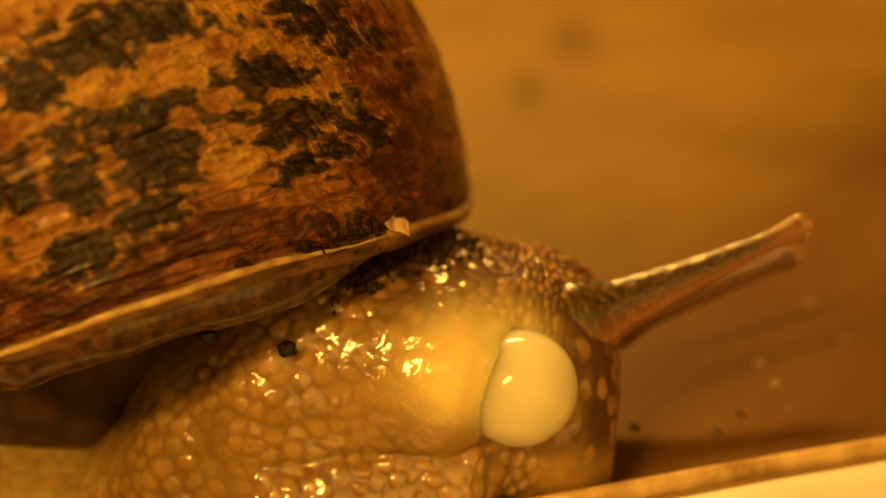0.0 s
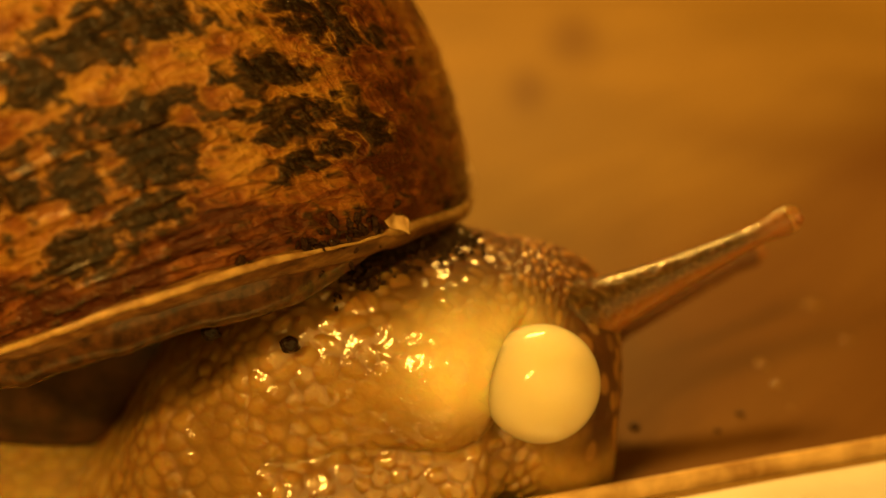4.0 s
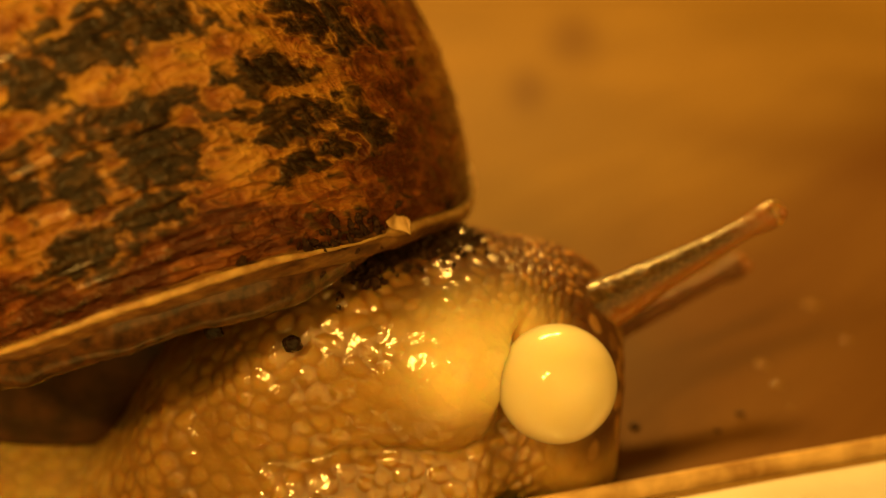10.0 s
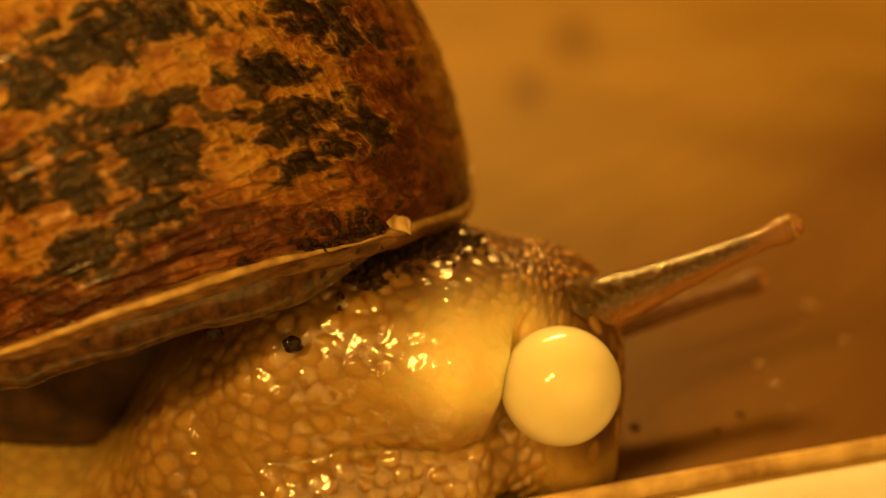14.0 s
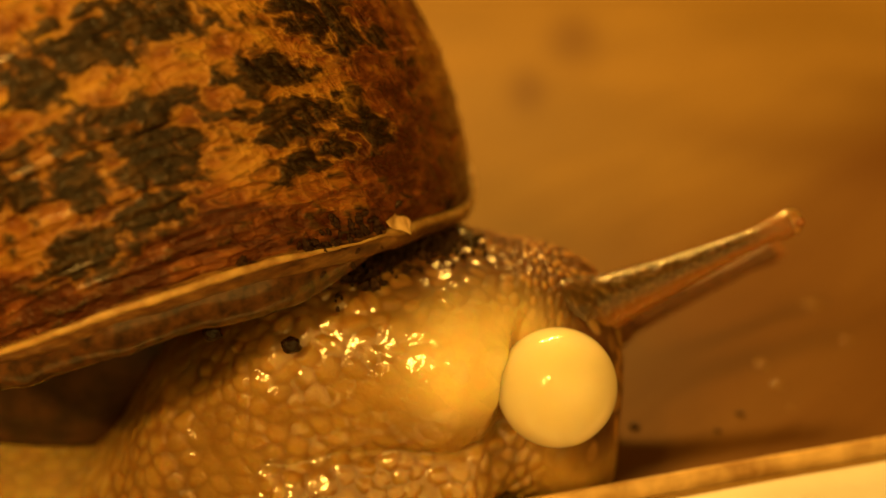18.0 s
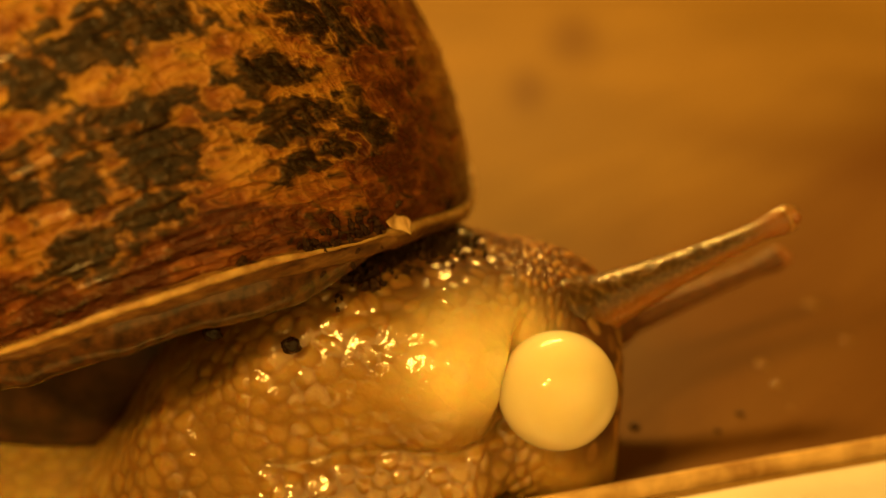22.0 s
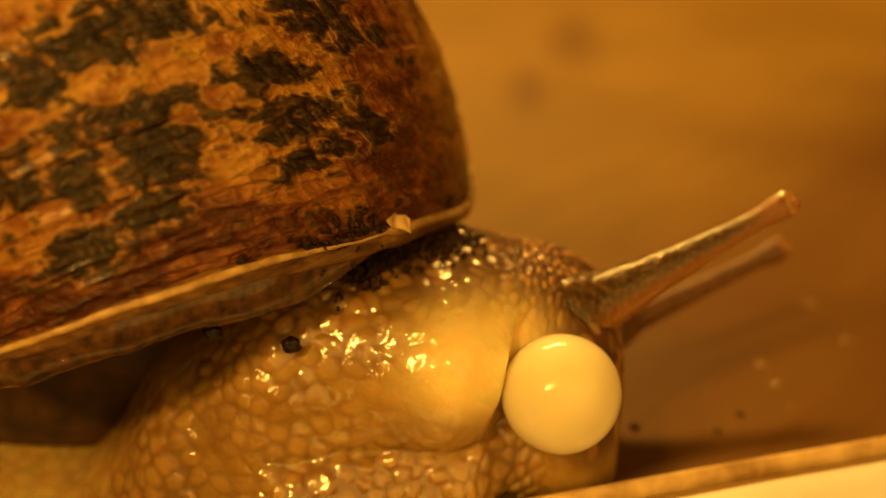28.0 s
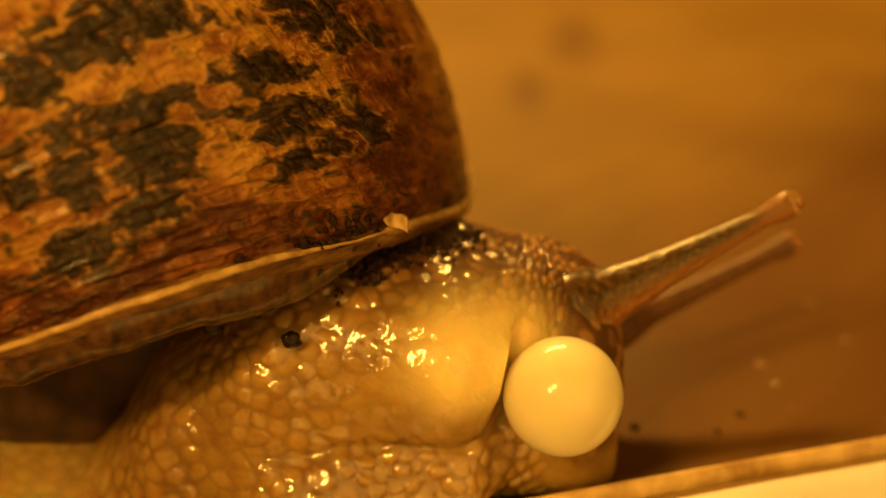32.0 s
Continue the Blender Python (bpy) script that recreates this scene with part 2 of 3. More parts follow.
def mesh_of(name, bm, material, smooth=True):
    mesh = bpy.data.meshes.new(name)
    for f in bm.faces:
        f.smooth = smooth
    bm.to_mesh(mesh)
    bm.free()
    mesh.materials.append(material)
    return mesh


def part(name, mesh, parent, label="", at=None):
    ob = new(name, mesh)
    ob.parent = parent
    if at is not None:
        ob.matrix_basis = at
    if label:
        ob["label"] = label
    return ob


def mm_pose(x, y, z, rx=0, ry=0, rz=0):
    return pose(x * MM, y * MM, z * MM, rx, ry, rz)


def smooth(a, b, x):
    t = np.clip((x - a) / (b - a), 0, 1)
    return t * t * (3 - 2 * t)


def wave(p, scale, seed=0.0):
    """Cheap smooth noise in -1..1 on an (..., 3) array."""
    q = p * scale
    out = np.zeros(p.shape[:-1])
    for k, (a, b, c) in enumerate(((1.0, 0.6, -0.4), (-0.7, 1.1, 0.5), (0.3, -0.8, 1.2), (1.7, 1.3, 0.9), (-1.4, 0.8, -1.9))):
        out += np.sin(q[..., 0] * a + q[..., 1] * b + q[..., 2] * c + seed + 1.7 * k) / (1 + 0.3 * k)
    return out / 3.2


def lump(name, radius, material, seed, rough=0.3, squash=(1, 1, 1), detail=2):
    """An uneven crumb, radius in mm."""
    bm = bmesh.new()
    bmesh.ops.create_icosphere(bm, subdivisions=detail, radius=1)
    for v in bm.verts:
        d = 1 + rough * noise.noise(v.co * 1.6 + Vector((seed * 7.3, 0, 0))) + 0.5 * rough * noise.noise(v.co * 4 + Vector((0, seed * 3.1, 0)))
        v.co = Vector((v.co.x * squash[0], v.co.y * squash[1], v.co.z * squash[2])) * d * radius * MM
    return mesh_of(name, bm, material)


# ---- the room, closed around ----
def slab(name, size, at, material, kind="structure"):
    bm = bmesh.new()
    bmesh.ops.create_cube(bm, size=1)
    for v in bm.verts:
        v.co = Vector((v.co.x * size[0], v.co.y * size[1], v.co.z * size[2]))
    ob = new(name, mesh_of(name, bm, material, False))
    ob.location = at
    return tagged(ob, kind=kind)


slab("floor", (3.2, 3.2, 0.1), (0, 0, -0.83), PLANKS)
slab("ceiling", (3.2, 3.2, 0.1), (0, 0, 1.72), PLASTER)
slab("wall_north", (3.2, 0.1, 2.45), (0, 1.55, 0.445), PLASTER)
slab("wall_south", (3.2, 0.1, 2.45), (0, -1.55, 0.445), PLASTER)
slab("wall_east", (0.1, 3.0, 2.45), (1.55, 0, 0.445), PLASTER)
slab("wall_west", (0.1, 3.0, 2.45), (-1.55, 0, 0.445), PLASTER)


# ---- the tray and the table under it ----
def bevelled(size, bevel):
    bm = bmesh.new()
    bmesh.ops.create_cube(bm, size=1)
    for v in bm.verts:
        v.co = Vector((v.co.x * size[0], v.co.y * size[1], v.co.z * size[2])) * MM
    bmesh.ops.bevel(bm, geom=bm.edges[:], offset=bevel * MM, segments=3, affect="EDGES", profile=0.5)
    return bm


def table():
    root = tagged(new("table"), "brown wooden table under the snail's tray", "table")
    root.location = (0, 0.1, -0.7815)
    bm = bevelled((1000, 700, 28), 4)
    part("tabletop", mesh_of("tabletop", bm, WOOD), root, at=pose(0, 0, 0.758))
    leg = None
    for sx in (-1, 1):
        for sy in (-1, 1):
            if leg is None:
                leg = mesh_of("leg", bevelled((50, 50, 744), 4), WOOD)
            part("leg", leg, root, at=pose(0.44 * sx, 0.29 * sy, 0.372))


FLOOR = -1.5
TURN = pose(0, 0, FLOOR * MM, 0, 0, 15.5)


def rib(length, profile, amount, seed):
    """A long moulding along x with the given (y, z) profile in mm, slightly uneven."""
    xs = np.linspace(-length / 2, length / 2, 260)
    prof = np.array(profile, dtype=float)
    pts = np.zeros((len(xs), len(prof), 3))
    pts[..., 0] = xs[:, None]
    pts[..., 1:] = prof[None]
    pts[..., 2] += np.where(prof[None, :, 1] > 0.3, amount * wave(pts, 0.5, seed), 0)
    pts[..., 1] += amount * wave(pts, 0.33, seed + 4)
    return pts


def rounded(y0, y1, z1, steps=14):
    """Profile of a half-round rib standing on z = 0."""
    mid, half = (y0 + y1) / 2, (y1 - y0) / 2
    return [(mid - half * math.copysign(abs(math.cos(a)) ** 0.7, math.cos(a)), z1 * math.sin(a) ** 0.7) for a in np.linspace(0, math.pi, steps)]


def tray():
    root = tagged(new("tray"), "shallow wooden tray with a pale stepped front rim", "tray")
    root.matrix_world = TURN
    bm = bevelled((420, 300, 8), 1)
    part("base", mesh_of("base", bm, WOOD), root, "stained warm brown wooden bottom", pose(0.02, 0.105, -0.004))
    part("rim_ledge", grid_mesh("rim_ledge", rib(300, rounded(-7.45, -6.7, 2.2), 0.06, 1), RIM_GOLD, close_v=False), root, "worn gold-brown ledge")
    part("rim_step", grid_mesh("rim_step", rib(300, rounded(-9.2, -7.2, 1.7), 0.05, 5), WOOD, close_v=False), root, "brown recessed step of the rim")
    rail = [(-8.13, -7.95), (-8.18, 1.4), (-8.3, 1.8), (-8.55, 1.98), (-8.9, 2.0), (-9.3, 1.93), (-9.7, 1.78), (-10.1, 1.55), (-10.5, 1.3), (-11.2, 1.1), (-12.0, 1.1), (-12.5, 0.9), (-12.7, -7.95)]
    part("front_rim", grid_mesh("front_rim", rib(300, rail, 0.06, 2), RIM, close_v=False), root, "bright pale glossy front rim")


table()
tray()

# ---- the snail ----
snail = tagged(new("snail"), "brown garden snail, wet skin, white bulb pushed out of its neck", "snail")

# shell: a widening coil whose axis points back, down and to the snail's side
COIL = dict(o=(-25.07, 5.47, 11.02), az=-2.268, el=-0.342, spin=0.429, k=0.112, r=11.534, a=0.972, b=1.313, h=0.67, s1=-0.341, s2=-0.385)


def coil(T, F, grow=0.0):
    """The shell's surface at T radians before the mouth and F radians round the whorl, grow mm outwards."""
    c = COIL
    ax = np.array([math.cos(c["el"]) * math.cos(c["az"]), math.cos(c["el"]) * math.sin(c["az"]), math.sin(c["el"])])
    e1 = np.cross([0, 0, 1.0], ax)
    e1 /= np.linalg.norm(e1)
    e2 = np.cross(ax, e1)
    g = c["r"] * np.exp(c["k"] * T)
    t = T + (c["s1"] * np.cos(F) + c["s2"] * np.sin(F)) * np.clip(1 + T / 1.5, 0, 1) + c["spin"]
    rad = g + (g * c["a"] + grow) * np.cos(F)
    h = -c["h"] * g + (g * c["b"] + grow) * np.sin(F)
    return np.array(c["o"]) + (rad * np.cos(t))[..., None] * e1 - (rad * np.sin(t))[..., None] * e2 + h[..., None] * ax


def build_shell():
    th = np.concatenate([np.linspace(-4.6 * math.pi, -3.6, 150)[:-1], np.linspace(-3.6, -1.0, 200)[:-1], np.linspace(-1.0, 0, 330)])
    ph = np.linspace(-math.pi, math.pi, 260, endpoint=False)
    T, F = np.meshgrid(th, ph, indexing="ij")
    along = COIL["r"] * 1.7 / COIL["k"] * (np.exp(COIL["k"] * T) - 1)
    across = COIL["r"] * 1.1 * F
    gv = np.stack([along, across, np.zeros_like(T)], -1)
    # growth lines: fine ridges that run across the whorl, and broad rest marks
    ridge = 0.035 * wave(gv * np.array([6.1, 0.4, 1]), 1.0) + 0.05 * wave(gv * np.array([2.7, 0.35, 1]), 1.0, 3) + 0.12 * wave(gv * np.array([0.5, 0.3, 1]), 1.0, 2)
    for t0, rise, wide in ((-0.475, 0.16, 0.010), (-0.40, 0.07, 0.007), (-0.315, 0.10, 0.009), (-0.225, 0.12, 0.008), (-0.16, 0.09, 0.007), (-0.105, 0.11, 0.007), (-0.062, 0.09, 0.006)):
        sway = 0.012 * np.sin(5 * F + 40 * t0) + 0.005 * np.sin(17 * F + 90 * t0)
        ridge = ridge + rise * np.exp(-((T - t0 - sway) / wide) ** 2) * np.clip(0.55 + 0.6 * np.sin(7.3 * F + 31 * t0) + 0.3 * np.sin(19 * F), 0, 1)
    pts = coil(T, F, ridge * smooth(-9, -3, T))
    pig = np.zeros_like(T)
    turn = (F + math.pi) % (2 * math.pi) - math.pi
    for t0, f0, wt, wf in FLECKS:
        wt, wf = wt * 1.25, wf * 1.25
        pig = np.maximum(pig, np.exp(-(((T - t0) / wt / 1.3) ** 2 + ((turn - f0) / wf / 1.3) ** 2) ** 1.3))
    for f0 in (-0.25, 0.25, 0.8, 1.4):
        pig = np.maximum(pig, np.exp(-((turn - f0) / 0.16) ** 2) * smooth(-0.85, -1.1, T))
    tone = smooth(-0.10, -0.45, T) * smooth(-0.42, 0.0, turn) - 0.5 * smooth(0.35, 0.9, turn) * smooth(-0.32, -0.12, T) + 0.3 * smooth(-0.7, -0.9, T) - 0.15 * smooth(-0.25, -0.08, T)
    shell = part("shell", grid_mesh("shell", pts, SHELL, values={"growth": gv, "pigment": pig, "tone": tone}), snail, "banded brown and ochre coiled shell with growth lines")
    # inner wall near the mouth, and the thick lip
    ti, fi = np.meshgrid(np.linspace(-1.6, 0, 40), np.linspace(0, 2 * math.pi, 90, endpoint=False), indexing="ij")
    part("inner_wall", grid_mesh("inner_wall", coil(ti, fi, -0.7), LIP), shell, "smooth inside of the shell mouth")
    f = np.linspace(0, 2 * math.pi, 300, endpoint=False)
    q = np.linspace(0, 2 * math.pi, 16, endpoint=False)
    fq, qq = np.meshgrid(f, q, indexing="ij")
    lip = coil(0.028 * np.sin(qq) + 0.006 + 0.004 * np.sin(9 * fq), fq, 0.02 + 0.30 * (0.4 + 0.6 * smooth(0.0, 0.35, fq)) * np.cos(qq) + 0.05 * np.sin(13 * fq + 1.0))
    lip += 0.05 * wave(lip, 1.9)[..., None]
    part("lip", grid_mesh("lip", lip, LIP, close_u=True), shell, "pale tan thickened shell lip")
    thin = 0.3 + 0.7 * smooth(0.1, 0.4, fq)
    edge = coil(-0.012 + 0.012 * thin * np.sin(qq) + 0.003 * np.sin(11 * fq), fq, 0.27 + 0.13 * thin * np.cos(qq) + 0.05 * np.sin(13 * fq + 1.0))
    edge += (0.04 * wave(edge, 1.9) + 0.03 * wave(edge, 4.3, 2))[..., None]
    part("lip_edge", grid_mesh("lip_edge", edge, LIP_EDGE, close_u=True), shell, "thin pale worn edge of the lip")
    fq, qq = np.meshgrid(np.linspace(-0.9, 2.4, 260), q, indexing="ij")
    slim = 0.35 + 0.65 * smooth(-0.05, 0.38, fq)
    wet = coil((0.055 + 0.05 * np.sin(qq)) * slim + 0.006 * np.sin(7 * fq), fq, -0.24 - 0.25 * (1 - slim) + 0.62 * slim * np.cos(qq) + 0.08 * np.sin(17 * fq))
    wet += (0.09 * wave(wet, 1.6) + 0.035 * wave(wet, 5.2, 3))[..., None]
    part("mantle_collar", grid_mesh("mantle_collar", wet, COLLAR), shell, "wet dark brown mantle edge under the lip")
    return shell


# dark flecks of the spiral bands: along, across, and their half lengths, in radians
FLECKS = (
    (-0.70, 0.57, 0.07, 0.05), (-0.72, 0.32, 0.05, 0.14), (-0.69, 0.19, 0.04, 0.07), (-0.53, 0.58, 0.04, 0.06), (-0.50, 0.37, 0.03, 0.09),
    (-0.42, 0.45, 0.05, 0.10), (-0.34, 0.45, 0.035, 0.07), (-0.25, 0.55, 0.035, 0.08), (-0.46, 0.80, 0.07, 0.06), (-0.38, 0.66, 0.05, 0.05),
    (-0.37, 0.07, 0.045, 0.08), (-0.27, 0.0, 0.022, 0.05), (-0.33, 0.16, 0.02, 0.03), (-0.25, 0.11, 0.022, 0.06), (-0.60, -0.21, 0.06, 0.08),
    (-0.50, 0.02, 0.035, 0.06), (-0.20, 0.76, 0.05, 0.08), (-0.31, -0.16, 0.03, 0.05),
)
shell = build_shell()


# body: a foot flat on the tray, neck and blunt head, with tubercles
def spread(x, xs, vs):
    """Smooth run of a value along the body."""
    i = np.clip(np.searchsorted(xs, x) - 1, 0, len(xs) - 2)
    xs, vs = np.array(xs, float), np.array(vs, float)
    t = np.clip((x - xs[i]) / (xs[i + 1] - xs[i]), 0, 1)
    t = t * t * (3 - 2 * t) * 0.5 + t * 0.5
    return vs[i] * (1 - t) + vs[i + 1] * t


BX = (-36, -26, -17, -12, -7, 0, 4, 8.4)
TOP = (-1.2, -1.0, -0.9, 6.0, 10.2, 10.1, 9.2, 7.8)
HALF = (2.0, 3.8, 3.6, 5.6, 6.3, 5.6, 5.0, 4.5)
MID = (2.0, 1.4, 1.0, -0.4, -0.3, 0.2, 0.5, 0.6)
FLARE = (0.4, 0.6, 0.6, 0.42, 0.30, 0.22, 0.22, 0.26)
SOLE = -1.6


def body_surface():
    n, m = 560, 420
    u = np.linspace(0, 1, n)
    x = -36 + 44.4 * (0.25 * u + 0.75 * np.sin(u * math.pi / 2) ** 1.2)
    # points spread evenly along the cross-section's outline
    fine = np.linspace(0, 2 * math.pi, 9001)
    oy = 5.5 * np.sign(np.cos(fine)) * np.abs(np.cos(fine)) ** 0.72
    oz = 6.0 * np.where(np.sin(fine) > 0, np.abs(np.sin(fine)) ** 0.8, -np.abs(np.sin(fine)) ** 0.44)
    run = np.concatenate([[0], np.cumsum(np.hypot(np.diff(oy), np.diff(oz)))])
    q = np.interp(np.linspace(0, run[-1], m, endpoint=False), run, fine)
    X, Q = np.meshgrid(x, q, indexing="ij")
    top, half, mid, flare = (spread(X, BX, v) for v in (TOP, HALF, MID, FLARE))
    end = np.clip(1 - np.clip((X - 3.2) / 5.2, 0, 1) ** 7, 0, 1) ** 0.42 * np.clip(1 - np.clip((-30 - X) / 6, 0, 1) ** 2, 0.0, 1) ** 0.5
    s = np.sin(Q)
    s = np.where(s > 0, s, -np.abs(s) ** 0.55)
    z = (top - SOLE) * (0.45 + 0.55 * end) * (0.5 + 0.5 * np.sign(s) * np.abs(s) ** 0.8)
    low = np.clip(1 - z / (top - SOLE), 0, 1) ** 1.3
    y = mid + np.sign(np.cos(Q)) * np.abs(np.cos(Q)) ** 0.72 * half * end * (1 + flare * low)
    return np.stack([X, y, SOLE + z], -1)


def normals_of(p):
    du = np.gradient(p, axis=0)
    dv = np.roll(p, -1, 1) - np.roll(p, 1, 1)
    n = np.cross(du, dv)
    return n / np.maximum(np.linalg.norm(n, axis=-1, keepdims=True), 1e-9)


def tubercles(p, size, squash):
    """For points spread as thickly as size (mm) says: 0 in grooves to 1 on the tops, the dome's height, and a number of each tubercle's own. squash: the metric."""
    from mathutils.kdtree import KDTree
    flat = (p * squash).reshape(-1, 3)
    sz = size.reshape(-1)
    rng = np.random.default_rng(5)
    cells, seeds = {}, []
    near27 = [(a, b, c) for a in (-1, 0, 1) for b in (-1, 0, 1) for c in (-1, 0, 1)]
    for i in rng.permutation(len(flat))[:60000]:
        (cx, cy, cz), r2 = flat[i].tolist(), sz[i] ** 2
        kx, ky, kz = math.floor(cx / 1.2), math.floor(cy / 1.2), math.floor(cz / 1.2)
        if all((o[0] - cx) ** 2 + (o[1] - cy) ** 2 + (o[2] - cz) ** 2 >= r2 for a, b, c in near27 for o in cells.get((kx + a, ky + b, kz + c), ())):
            cells.setdefault((kx, ky, kz), []).append((cx, cy, cz))
            seeds.append((cx, cy, cz))
    tree = KDTree(len(seeds))
    for k, c in enumerate(seeds):
        tree.insert(c, k)
    tree.balance()
    own = rng.random(len(seeds))
    groove, dome, mark = (np.zeros(len(flat)) for _ in range(3))
    for i, c in enumerate(flat):
        (_, k, d1), (_, _, d2) = tree.find_n(c, 2)
        groove[i] = (d2 - d1) / sz[i]
        dome[i] = 1 - min(1.0, d1 / (0.70 * sz[i])) ** 2
        mark[i] = own[k]
    shape = p.shape[:2]
    return (0.5 * smooth(0.0, 0.7, groove) + 0.5 * dome).reshape(shape), dome.reshape(shape), mark.reshape(shape)


def build_body():
    p = body_surface()
    nrm = normals_of(p)
    if (nrm[260, 105] * np.array([0, 0, 1])).sum() < 0:
        nrm = -nrm
    x, y, z = p[..., 0], p[..., 1], p[..., 2]
    # soft folds, the swollen sleeve from which the bulb comes, and the crease over the foot's frill
    near = smooth(0.5, -2.5, y)
    rim = x - 0.2 * (z - 7.9)
    soft = 1.8 * smooth(7.6, 8.9, z) + 0.4 * smooth(6.0, 4.4, z)
    sleeve = smooth(-6.5, 1.6, x) ** 1.5 * (1 - 0.25 * smooth(0.3, 2.7, rim)) * smooth(3.05 + soft, 2.75 - soft, rim) * np.exp(-np.abs((z - 7.4) / np.where(z < 7.4, 4.3, 2.5)) ** 2.2) * near
    brink = 3.3 + 0.35 * smooth(0, 3, x) + 0.35 * wave(p, 0.9, 3)
    crease = np.exp(-((z - brink) / 0.28) ** 2) * smooth(-8, -4.5, x) * smooth(4.6, 3.0, x) * near
    frill = smooth(brink + 0.1, brink - 0.5, z) * smooth(-9, -5, x) * smooth(5.0, 3.4, x) * near
    chin = smooth(4.0, 5.6, x) * smooth(3.4, 2.0, z)
    plump = smooth(-6.0, -3.0, x) * smooth(7.6, 6.4, z) * smooth(brink + 0.1, brink + 0.7, z) * near
    pale = smooth(0.12, 0.85, np.exp(-(((p - np.array([1.6, -6.0, 7.6])) / np.array([3.7, 4.7, 2.7])) ** 2).sum(-1)))
    jut = 0.7 * np.clip(brink - z, 0, 2.4) * smooth(0.2, 0.9, z) * smooth(3.4, 0.8, x) * smooth(-10, -6, x) * near
    p = p + np.array([0, -1.0, 0]) * jut[..., None]
    p = p + (np.array([0, -2.5, 0]) * sleeve[..., None] + nrm * (0.16 * wave(p, 0.55) - 0.18 * crease + 0.12 * frill)[..., None]) * smooth(SOLE + 0.1, SOLE + 1.0, z)[..., None]
    head = smooth(2.5, 6.0, x)
    high = smooth(7.6, 9.2, z + 0.1 * x)
    size = (0.68 - 0.16 * head - 0.12 * high - 0.06 * frill) * (1 + 0.32 * wave(p, 0.9, 5))
    warp = 0.22 * np.stack([wave(p, 2.1, 1), wave(p, 2.3, 2), wave(p, 1.9, 3)], -1)
    cell, dome, mark = tubercles(p + warp, size, np.stack([0.86 + 0.14 * head, 1 + 0 * x, 0.95 - 0.42 * head], -1))
    # some stretches are smoother than others
    firm = np.clip(0.66 + 0.4 * wave(p, 0.75, 9), 0.4, 1) * (1 - 0.72 * plump) * (1 - 0.9 * pale) * (1 - chin)
    cell = 1 - firm * (1 - cell)
    dusk = np.clip(smooth(-1.5, 0.9, z - 9.4 + 0.26 * (x + 2) + 0.4 * wave(p, 0.8)) + smooth(5.4, 7.0, x) * (0.15 + 0.85 * smooth(0.8, 2.8, z)), 0, 1) * (1 - pale)
    back = smooth(-0.9, 0.5, y + 0.8 + 0.62 * (1 - x) + 0.3 * wave(p, 1.1, 6)) * smooth(5.5, 7.5, z) * smooth(-9.0, -6.5, x)
    dusk = np.maximum(dusk, 0.65 * back * (1 - pale))
    dusk = np.maximum(dusk, 0.85 * smooth(2.7, 4.6, rim) * smooth(4.2, 6.0, z))
    # the shell's shade on the rear flank, put into the skin colour
    dusk = np.maximum(dusk, 0.3 * smooth(-5.5, -10.5, x) * smooth(-17, -13, x))
    # tail end made paler in colour, for the light falling on it
    pale = np.maximum(pale, 0.15 * smooth(-15, -18, x) * smooth(1.5, 0.0, z))
    fleck = smooth(0.15, 0.75, dome) * smooth(0.42, 0.6, mark) * (0.1 + 0.9 * mark) * (1 - 0.5 * high * smooth(4.5, 2.0, x))
    amp = (0.35 + 0.65 * smooth(-15.5, -10.5, x)) * (0.055 + 0.045 * frill + 0.06 * high * smooth(3.5, 1.0, x)) * np.maximum(firm, 0.85 * np.maximum(frill, high * (1 - pale))) * (1 - 0.65 * dusk * smooth(0.6, 0.8, dusk) * smooth(4.5, 2.5, x)) * smooth(SOLE + 0.15, SOLE + 0.8, z)
    p = p + nrm * (amp * (1.25 * smooth(0, 1, dome) - 0.6) + 0.025 * wave(p, 4.0) * (1 - pale))[..., None]
    p[..., 2] = np.maximum(p[..., 2], SOLE)
    shine = np.where(mark > 0.55, 0.95, 0.15) * (1 - 0.8 * dusk)
    wet = np.clip(np.maximum(np.maximum(shine, 1.0 * frill), 1.0 * high * (1 - 0.8 * smooth(1.0, 3.6, x)) * (1 - 0.45 * dusk)) * (1 - 0.8 * chin), 0.04, 1)
    values = {"cell": cell, "pale": pale, "dusk": dusk, "fleck": fleck, "wet": wet}
    return part("body", grid_mesh("body", p, SKIN, values=values), snail, "wet ochre skin with tubercles and a brown head")


body = build_body()


def ball(name, radius, material, squash=(1, 1, 1), uneven=0.0, n=96):
    u, v = np.meshgrid(np.linspace(0.001, math.pi - 0.001, n), np.linspace(0, 2 * math.pi, 2 * n, endpoint=False), indexing="ij")
    p = np.stack([np.sin(u) * np.cos(v), np.sin(u) * np.sin(v), -np.cos(u)], -1)
    p = p * (1 + uneven * wave(p, 1.8))[..., None] * np.array(squash) * radius
    one = np.ones(p.shape[:2])
    return grid_mesh(name, p, material, values={"cell": one, "pale": one, "dusk": 0 * one, "fleck": 0 * one, "wet": one} if material is SKIN else None)


# dark body added to fill the shaded hollow under the shell
mantle = part("mantle", ball("mantle", 1.0, MANTLE, (9.0, 3.2, 5.4), 0.05, 60), snail, "dark brown mantle between foot and shell, coloured as if in shade", mm_pose(-17.5, 2.6, 2.3, 0, -8, 0))
bulb = part("bulb", ball("bulb", 2.53, BULB, uneven=0.012), snail, "smooth milky white swollen bulb")


